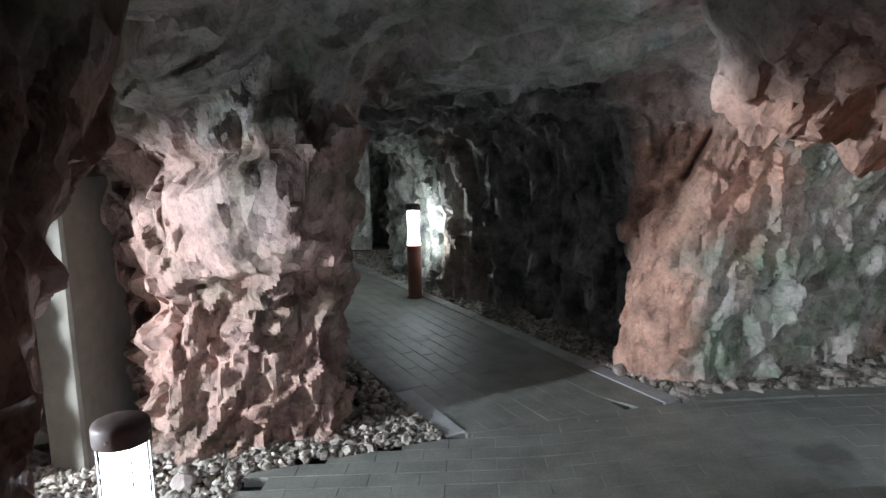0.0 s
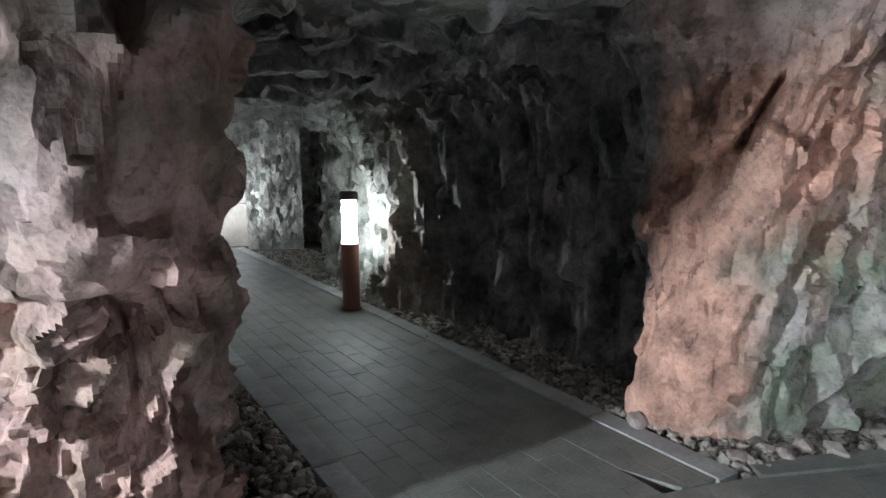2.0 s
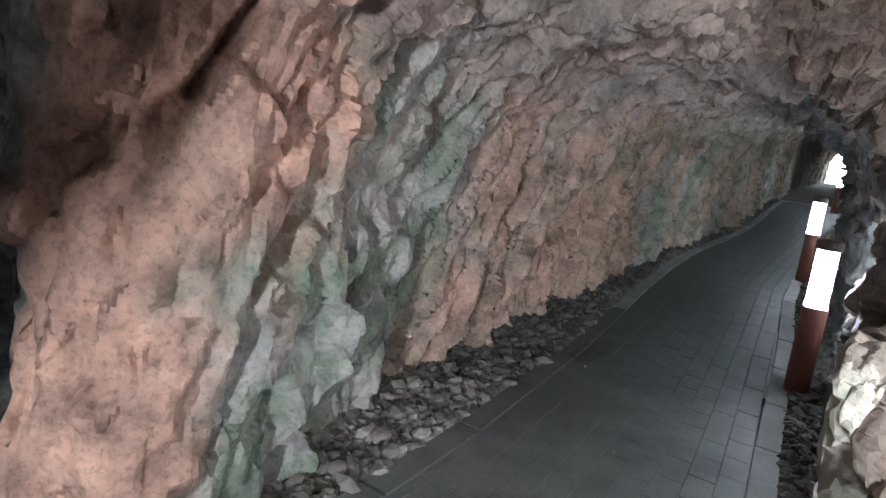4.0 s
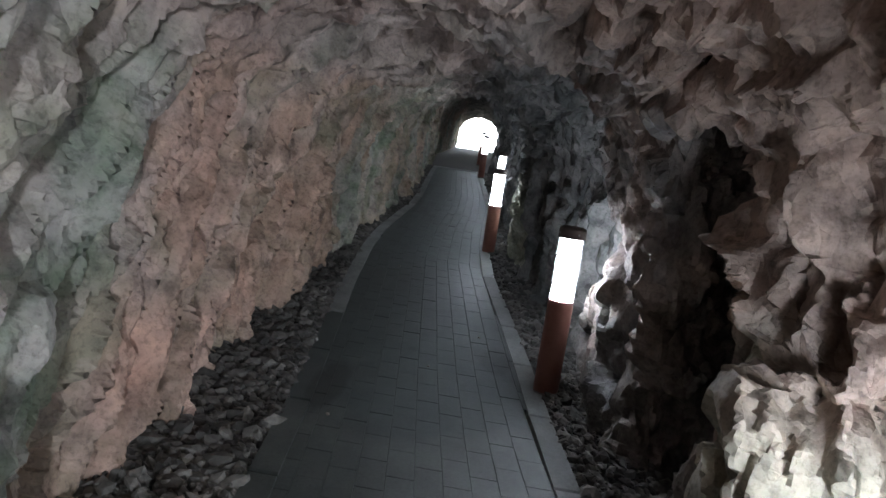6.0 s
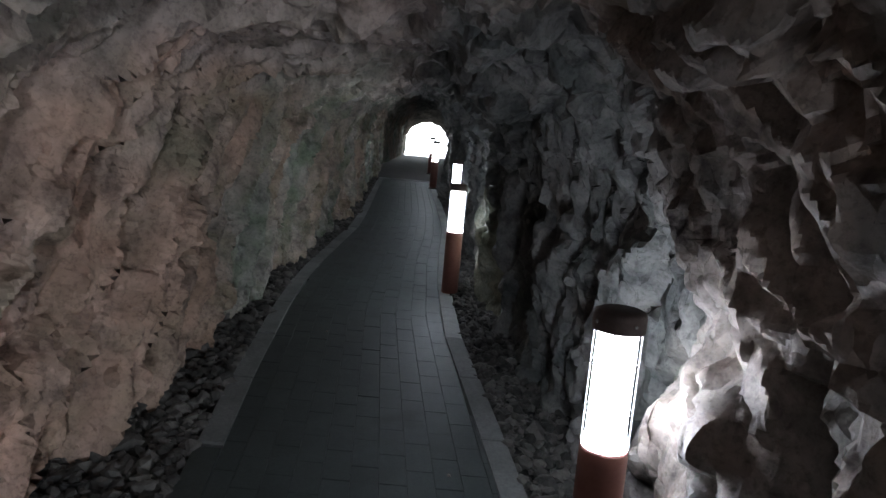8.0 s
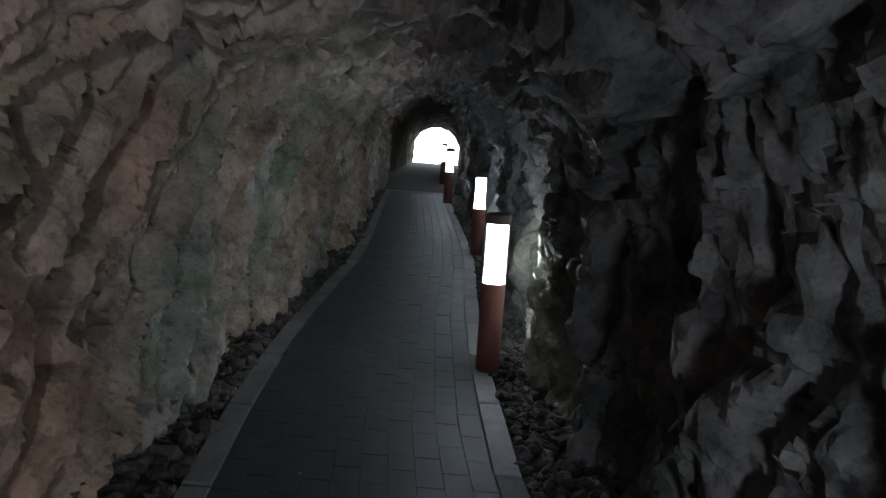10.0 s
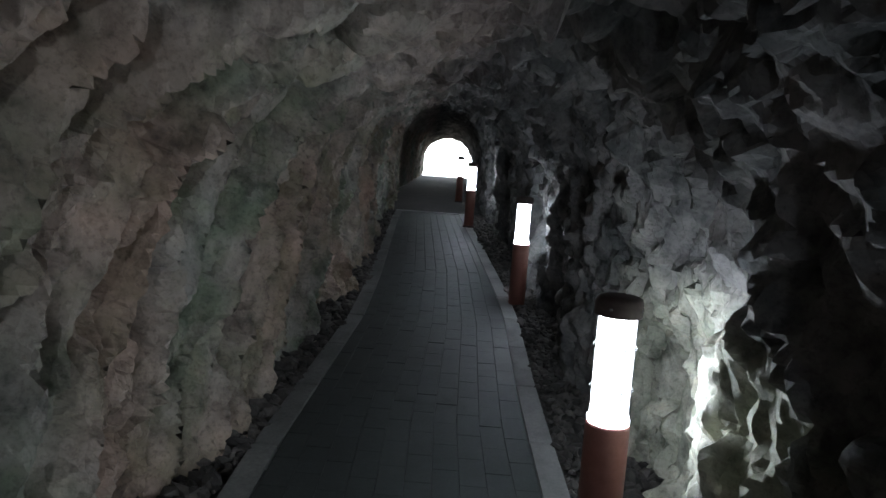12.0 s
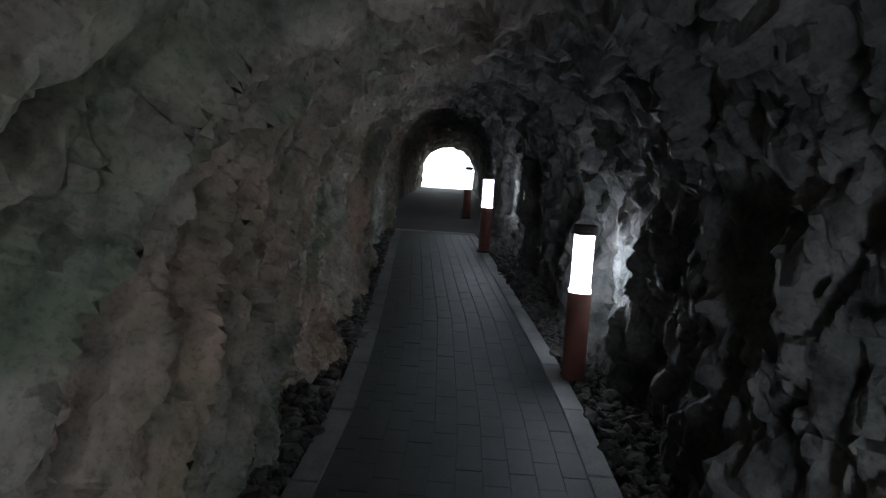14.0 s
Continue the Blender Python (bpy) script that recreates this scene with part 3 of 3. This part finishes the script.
def bollard():
    top = new("bollard_lamp")
    part("base_plate", lathe([(.10, -.02), (.10, .006), (.096, .01), (.08, .012)]), CAP, top, "rusty round base plate")
    part("post", lathe([(.078, 0), (.078, .585), (.074, .595)]), POST, top, "red-brown painted steel post")
    part("tube", lathe([(.072, .596), (.074, .61), (.066, .635), (.064, .65), (.064, .975)]), TUBE, top, "glowing white opal tube")
    part("cap", lathe([(.06, .976), (.082, .978), (.083, .985), (.083, 1.03), (.078, 1.042), (.06, 1.05), (.02, 1.052)]), CAP, top, "dark brown cast cap")
    for i in range(4):
        a = math.radians(45 + 90 * i)
        c, s = math.cos(a), math.sin(a)
        part("guard_rod", rod((.076 * c, .076 * s, .60), (.076 * c, .076 * s, .98), .0028), STEEL, top)
    for z in (.72, .87):
        part("guard_ring", ring(.076, z, .002), STEEL, top)
    for i in range(4):
        a = math.radians(90 * i)
        part("bolt", rod((.081 * math.cos(a), .081 * math.sin(a), 1.008), (.087 * math.cos(a), .087 * math.sin(a), 1.008), .005), STEEL, top)
    return tagged(top, "lit bollard lamp with red-brown post and white tube", "bollard lamp", "lamps along the path")


LAMPS = [(-1.41, .72, -.26), (-1.02, 5.94, 0), (-3.5, 10.0, 0), (2.02, 1.40, -.03), (4.826, 1.848, .03), (8.83, 2.308, .30), (12.73, 2.273, .585), (17.25, 2.72, 1.04), (21.7, 2.93, 1.33)]
# Stronger copy of the tube, turned up to whiten the end wall.
BRIGHT, _nt, _bs = material("boosted_opal_tube")
_bs.inputs["Base Color"].default_value = (0.85, 0.87, 0.88, 1)
_bs.inputs["Emission Color"].default_value = (0.84, 0.90, 1.0, 1)
_bs.inputs["Emission Strength"].default_value = LAMP * 1.3
first = bollard()
first.matrix_basis = pose(*LAMPS[0])
copies = [copy_thing(first, pose(*at, rz=37 * k)) for k, at in enumerate(LAMPS[1:])]
# Weaker copy, turned down so the west lamp's shadows stay visible.
DIM, _nt, _bs = material("dimmed_opal_tube")
_bs.inputs["Base Color"].default_value = (0.85, 0.87, 0.88, 1)
_bs.inputs["Emission Color"].default_value = (0.74, 0.84, 1.0, 1)
_bs.inputs["Emission Strength"].default_value = LAMP * 0.5
# Weaker copy, turned down to lower the side path's brightness.
MIDDLING, _nt, _bs = material("half_dimmed_opal_tube")
_bs.inputs["Base Color"].default_value = (0.85, 0.87, 0.88, 1)
_bs.inputs["Emission Color"].default_value = (0.80, 0.90, 0.94, 1)
_bs.inputs["Emission Strength"].default_value = LAMP * 0.65
for lamp, mat in ((first, DIM), (copies[0], MIDDLING), (copies[1], BRIGHT)):
    for ob in lamp.children:
        if ob.name.startswith("tube"):
            ob.data = ob.data.copy()
            ob.data.materials[0] = mat


# ---- concrete end wall of the side passage ----
def box(lo, hi, chamfer=.006):
    bm = bmesh.new()
    bmesh.ops.create_cube(bm, size=1)
    for v in bm.verts:
        v.co = Vector([a + (c + .5) * (b - a) for a, b, c in zip(lo, hi, v.co)])
    bmesh.ops.bevel(bm, geom=bm.edges[:], offset=chamfer, segments=1, affect="EDGES")
    return bm


end_wall = tagged(new("wall_end"), "pale concrete end wall in cast lifts, brightly lit", "wall", kind="structure")
for z0, z1 in ((-.1, .62), (.625, 1.24), (1.245, 1.95)):
    part("panel", box((-5.2, 10.66, z0), (-2.9, 11.2, z1)), CONCRETE, end_wall)


def vault(cx, half, foot, crown, y0, y1, x0, x1, top):
    """A rock wall with a steep arched opening, rough along its edge."""
    r = random.Random(12)
    inner = [(cx + half, -.1)] + [(cx + half * math.cos(a) ** .8 + r.uniform(-.02, .02), foot + (crown - foot) * math.sin(a)) for a in [math.pi / 2 * k / 9 for k in range(10)]]
    inner += [(2 * cx - u + r.uniform(-.02, .02), w) for u, w in inner[-2::-1]]
    n = len(inner)
    outer = [(x1, -.1)] + [(x1, top * k / 9) for k in range(1, 9)] + [(x1, top)]
    outer += [(cx, top)] + [(2 * cx - u if u != x1 else x0, w) for u, w in outer[::-1]]
    bm = bmesh.new()
    rows = [[bm.verts.new((u, y, w)) for u, w in line] for line, y in ((inner, y1), (inner, y0), (outer[:n], y0))]
    for lo, hi in zip(rows, rows[1:]):
        for k in range(n - 1):
            bm.faces.new((lo[k], lo[k + 1], hi[k + 1], hi[k]))
    bmesh.ops.recalc_face_normals(bm, faces=bm.faces[:])
    return bm


part("arch", vault(-3.72, .66, .80, 1.90, 10.28, 10.64, -5.6, -2.2, 2.3), ROCK, end_wall, "dark rock arch in front of the concrete")

# ---- kerbs, paving, gravel ----
kerb_s = curve([(1.2, 1.50), (3.0, 1.70), (4.0, 1.81), (4.7, 1.87), (5.5, 1.95), (7.6, 2.22), (9.1, 2.30), (10.4, 2.32), (12.3, 2.30), (13, 2.33), (17.7, 2.65), (19.6, 2.78)])
kerb_n = curve([(.9, 2.90), (1.7, 3.0), (2.47, 3.06), (3.5, 3.20), (4.1, 3.27), (5.3, 3.43), (6.6, 3.60), (8, 3.74), (9.2, 3.82), (12, 3.76), (13.5, 3.82), (18.5, 4.13), (19.6, 4.18)])
AXIS = Vector((-.487, .873, 0))          # the way of the side passage
CROSS = Vector((.873, .487, 0))
CORNER = Vector((-.52, 2.31, 0))         # outer corner of the side passage's west kerb
TIP = Vector((.93, 2.84, 0))             # tip of the gravel bed at the pillar
KERB_W = .125


def slab_mesh(name, corners, top, thick, chamfer, mat):
    """A paver or kerb stone on four corners, with chamfered upper edges."""
    c = sum((Vector(p) for p in corners), Vector()) / 4
    up = [Vector((p[0], p[1], top(p[0]))) for p in corners]
    low = [u - Vector((0, 0, thick)) for u in up]
    inn = [u + (Vector((c.x, c.y, u.z)) - u).normalized() * chamfer * 1.4 for u in up]
    rim = [u - Vector((0, 0, chamfer)) for u in up]
    v = low + rim + inn
    f = []
    for k in range(4):
        n = (k + 1) % 4
        f += [(k, n, 4 + n, 4 + k), (4 + k, 4 + n, 8 + n, 8 + k)]
    f.append((8, 9, 10, 11))
    return v, f


def piece(name, corners, top, thick, chamfer, mat, parent):
    v, f = slab_mesh(name, corners, top, thick, chamfer, mat)
    ob = new(name, mesh_from(name, v, f, mat))
    ob.parent = parent
    return ob


rng = random.Random(4)


def jog(z):
    return z + rng.uniform(-.0025, .0025)


kerb = tagged(new("kerb"), "flush pale concrete edging stones of the path", "kerb", kind="structure")


def kerb_line(f, side, x0, x1, mat, step=.78):
    x = x0
    while x < x1 - .05:
        b = min(x + step, x1) - .008
        q = [(x, f(x), 0), (b, f(b), 0), (b, f(b) + side * KERB_W, 0), (x, f(x) + side * KERB_W, 0)]
        if side < 0:
            q = q[::-1]
        lift = rng.uniform(.006, .014)
        piece("kerb_stone", q, lambda px: float(floor_z(px)) + lift, .09, .008, mat, kerb)
        x += step


kerb_line(lambda x: float(kerb_s(x)), 1, 1.3, 7.5, KERB_DARK)
kerb_line(lambda x: float(kerb_s(x)), 1, 7.5, 19.5, KERB)
kerb_line(lambda x: float(kerb_n(x)), -1, 1.0, 5.7, PAVER)
kerb_line(lambda x: float(kerb_n(x)), -1, 5.7, 19.5, KERB_DARK)


def kerb_run(start, way, over, length, step=.78):
    t = 0
    while t < length:
        a, b = start + way * t, start + way * (min(t + step, length) - .008)
        lift = rng.uniform(.006, .014)
        q = [tuple(a), tuple(b), tuple(b + over), tuple(a + over)]
        if way.cross(over).z < 0:
            q = q[::-1]
        piece("kerb_stone", q, lambda px: lift, .09, .008, KERB, kerb)
        t += step


kerb_run(CORNER, AXIS, CROSS * KERB_W, 8.5)
kerb_run(TIP, AXIS, -CROSS * KERB_W, 8.2)
piece("kerb_stone", [(19.51, 2.78, 0), (19.65, 2.78, 0), (19.65, 4.18, 0), (19.51, 4.18, 0)], lambda px: float(floor_z(px)) + .01, .09, .008, KERB, kerb)

pavement = tagged(new("pavement"), "path of grey concrete pavers laid in running bond", "pavement", kind="structure")
PL, PW, GAP = .25, .125, .0018
rest_v, rest_f = [], []
counts = {"main": 0, "side": 0}


def lay(zone, corners, near):
    lift = rng.uniform(-.0012, .0012)
    top = lambda px: float(floor_z(px)) + lift
    if near and counts[zone] < 300:
        counts[zone] += 1
        piece("paver", corners, top, .05, .0018, PAVER, pavement)
    else:
        v, f = slab_mesh("paver", corners, top, .05, .0018, PAVER)
        b = len(rest_v)
        rest_v.extend(v)
        rest_f.extend(tuple(b + k for k in q) for q in f)


def cut(poly, point, normal):
    """The part of a polygon on the side of a line to which normal points."""
    out = []
    for k in range(len(poly)):
        a, b = poly[k], poly[(k + 1) % len(poly)]
        da, db = (a - point).dot(normal), (b - point).dot(normal)
        if da >= 0:
            out.append(a)
        if da * db < 0:
            out.append(a + (b - a) * (da / (da - db)))
    return out


mid_y = curve([(-3, 1.75), (0, 1.95), (1.5, 2.3), (3, 2.45), (5, 2.68), (8, 3.0), (10, 3.07), (12, 3.05), (14, 3.11), (19.6, 3.5)])
north_in = lambda x: float(kerb_n(x)) - KERB_W if x > 1.0 else 2.31 + (x + .52) * (.53 / 1.46) if x > -.52 else 2.30 + (x + .52) * .42
south_in = lambda x: float(kerb_s(x)) + KERB_W if x > 1.3 else (.45 if x > .9 else -3.3)
for row in range(-44, 12):
    x = -1.5 - (PL / 2 if row % 2 else 0)
    while x < 19.5:
        a, b = x + GAP / 2, x + PL - GAP / 2
        x += PL
        y0a, y0b = float(mid_y(a)) + row * PW, float(mid_y(b)) + row * PW
        lo0, lo1 = max(y0a, south_in(a)), max(y0b, south_in(b))
        hi0, hi1 = min(y0a + PW - GAP, north_in(a) - GAP), min(y0b + PW - GAP, north_in(b) - GAP)
        if hi0 - lo0 < .015 or hi1 - lo1 < .015 or a < -1.5 or (y0a < .4 and (a > .9 or a < -1.1)):
            continue
        lay("main", [(a, lo0, 0), (b, lo1, 0), (b, hi1, 0), (a, hi0, 0)], 0.3 < y0a and (-1.2 < a < 5.2))
W0 = KERB_W + GAP
width = (TIP - CORNER).dot(CROSS) - 2 * KERB_W
front, front_n = Vector((-.52, 2.31, 0)), Vector((-.53, 1.46, 0)).normalized()
for row in range(int(width / PW) + 1):
    t = -1.2 - (PL / 2 if row % 2 else 0)
    while t < 8.0:
        v0, v1 = row * PW, min((row + 1) * PW, width) - GAP
        o = CORNER + CROSS * W0
        q = [o + AXIS * (t + GAP) + CROSS * v1, o + AXIS * (t + PL) + CROSS * v1, o + AXIS * (t + PL) + CROSS * v0, o + AXIS * (t + GAP) + CROSS * v0]
        t += PL
        if v1 - v0 < .02:
            continue
        c = cut(q, front, front_n)
        if len(c) == 4:
            lay("side", [tuple(p) for p in c], t < 4.5)
        elif len(c) == 5 or len(c) == 3:
            c = [c[0], c[1], c[2], c[-1]] if len(c) == 5 else [c[0], c[1], c[2], (c[2] + c[0]) / 2]
            lay("side", [tuple(p) for p in c], True)
ob = new("paver", mesh_from("paver_rest", rest_v, rest_f, PAVER))
ob.parent = pavement
tagged(ob, kind="stuff")


def pebble(r):
    bm = bmesh.new()
    bmesh.ops.create_icosphere(bm, subdivisions=1, radius=1)
    sx, sy, sz = r.uniform(.7, 1.3), r.uniform(.6, 1.0), r.uniform(.4, .8)
    for v in bm.verts:
        v.co = Vector((v.co.x * sx, v.co.y * sy, v.co.z * sz)) * r.uniform(.65, 1.2)
    bmesh.ops.recalc_face_normals(bm, faces=bm.faces[:])
    out = np.array([v.co for v in bm.verts]), np.array([[v.index for v in f.verts] for f in bm.faces])
    bm.free()
    return out


SHAPES = [pebble(rng) for _ in range(14)]


def gravel(name, spots, label):
    vs, fs, base = [], [], 0
    for x, y, z, size in spots:
        v, f = SHAPES[rng.randrange(14)]
        m = np.array(Euler((rng.uniform(-.5, .5), rng.uniform(-.5, .5), rng.uniform(0, 6.3))).to_matrix()) * size
        vs.append(v @ m.T + np.array((x, y, z)))
        fs.append(f + base)
        base += len(v)
    ob = new(name, mesh_from(name, np.concatenate(vs), np.concatenate(fs), GRAVEL))
    return tagged(ob, label, "gravel", kind="stuff")


def bed(inside, x0, x1, y0, y1, per_m2, big=.034):
    out = []
    for _ in range(int((x1 - x0) * (y1 - y0) * per_m2)):
        x, y = rng.uniform(x0, x1), rng.uniform(y0, y1)
        if inside(x, y):
            size = rng.uniform(.012, big) if rng.random() < .93 else rng.uniform(big, big * 1.6)
            out.append((x, y, float(floor_z(x)) - .02 + rng.uniform(0, .035), size))
    return out


def east_of_side(x, y):
    p = Vector((x, y, 0)) - TIP
    return p.dot(CROSS) > .01 and p.dot(CROSS) < .75 and p.dot(AXIS) > -.05


def pillar_bed(x, y):
    return y > float(kerb_n(x)) + .01 and y < north_y(x) + .15 and (Vector((x, y, 0)) - TIP).dot(CROSS) > 0


gravel("gravel", bed(pillar_bed, .9, 6.0, 2.8, 4.1, 1700, .048), "loose grey crushed stone along the wall foot")
gravel("gravel", bed(lambda x, y: kerb_n(x) + .01 < y < north_y(x) + .15, 6.0, 19.4, 3.4, 4.5, 1000, .055), "dark crushed stone along the tunnel wall")
gravel("gravel", bed(lambda x, y: south_y(x) - .15 < y < kerb_s(x) - .01, 1.3, 19.4, .8, 2.8, 1000, .045), "dark crushed stone behind the lamps")
gravel("gravel", bed(east_of_side, -4.2, 1.5, 2.8, 9.5, 1500), "loose grey stone at the foot of the shade-darkened wall")
gravel("gravel", bed(lambda x, y: y > 2.32 + (x + .52) * .42 and (Vector((x, y, 0)) - CORNER).dot(CROSS) < -.01 and y < 2.6 or (x < -1.5 and y > .3), -2.7, -.4, .3, 2.7, 2600, .028), "blue-grey crushed stone round the lamp")
gravel("gravel", bed(lambda x, y: -.5 < (Vector((x, y, 0)) - CORNER).dot(CROSS) < -.01 and y > 2.4, -4.5, -.4, 2.4, 9, 1100), "loose grey stone beside the side path")


def loose_stone(x, y, size, label):
    r = random.Random(int(x * 100) + 7)
    bm = bmesh.new()
    bmesh.ops.create_icosphere(bm, subdivisions=2, radius=1)
    k = [Vector((r.uniform(-1, 1), r.uniform(-1, 1), r.uniform(-1, 1))).normalized() for _ in range(9)]
    for v in bm.verts:
        n = v.co.normalized()
        v.co = n * min([1.0] + [.72 / max(.05, n.dot(q)) for q in k if n.dot(q) > .3])
        v.co = Vector((v.co.x, v.co.y * .85, v.co.z * .7)) * size
    me = bpy.data.meshes.new("loose_stone")
    bm.to_mesh(me)
    bm.free()
    me.materials.append(STONE)
    ob = new("loose_stone", me)
    ob.matrix_basis = pose(x, y, float(floor_z(x)) + size * .4, 10, 5, r.uniform(0, 360))
    return tagged(ob, label, "stone", "loose stones at the pillar foot")


for x, y, size in ((.66, 3.33, .075), (.98, 2.93, .06), (1.32, 3.02, .06), (1.75, 3.12, .055), (2.1, 3.2, .06), (1.2, 2.95, .05), (-1.75, 1.75, .07), (3.0, 3.3, .05), (-1.1, 2.22, .05)):
    loose_stone(x, y, size, "angular pinkish stone lying in the gravel")

# ---- crumbs of stone on the paving ----
for x, y, size in ((-.36, 4.97, .016), (4.0, 3.02, .012), (4.9, 2.6, .01), (-1.62, 4.2, .015), (-1.5, 4.0, .012), (2.9, 2.4, .009), (5.6, 2.3, .01), (.35, 2.5, .008), (7.4, 3.2, .01)):
    ob = loose_stone(x, y, size, "small stone crumb lying on the paving")
    ob.location.z = float(floor_z(x)) + .006 + size * .3
    tagged(ob, group="stone crumbs on the paving")

# ---- beige pilaster beside the first lamp ----
BEIGE = speckled("dull_beige_plaster", (0.15, 0.14, 0.115), (0.21, 0.195, 0.16), 14, 0.85, 0.2, 0.1)
pilaster = tagged(new("pilaster"), "plain beige plastered pilaster against the rock wall", "pilaster", kind="structure")
part("shaft", box((-2.54, 1.93, -.1), (-2.34, 2.8, 1.5), .015), BEIGE, pilaster)
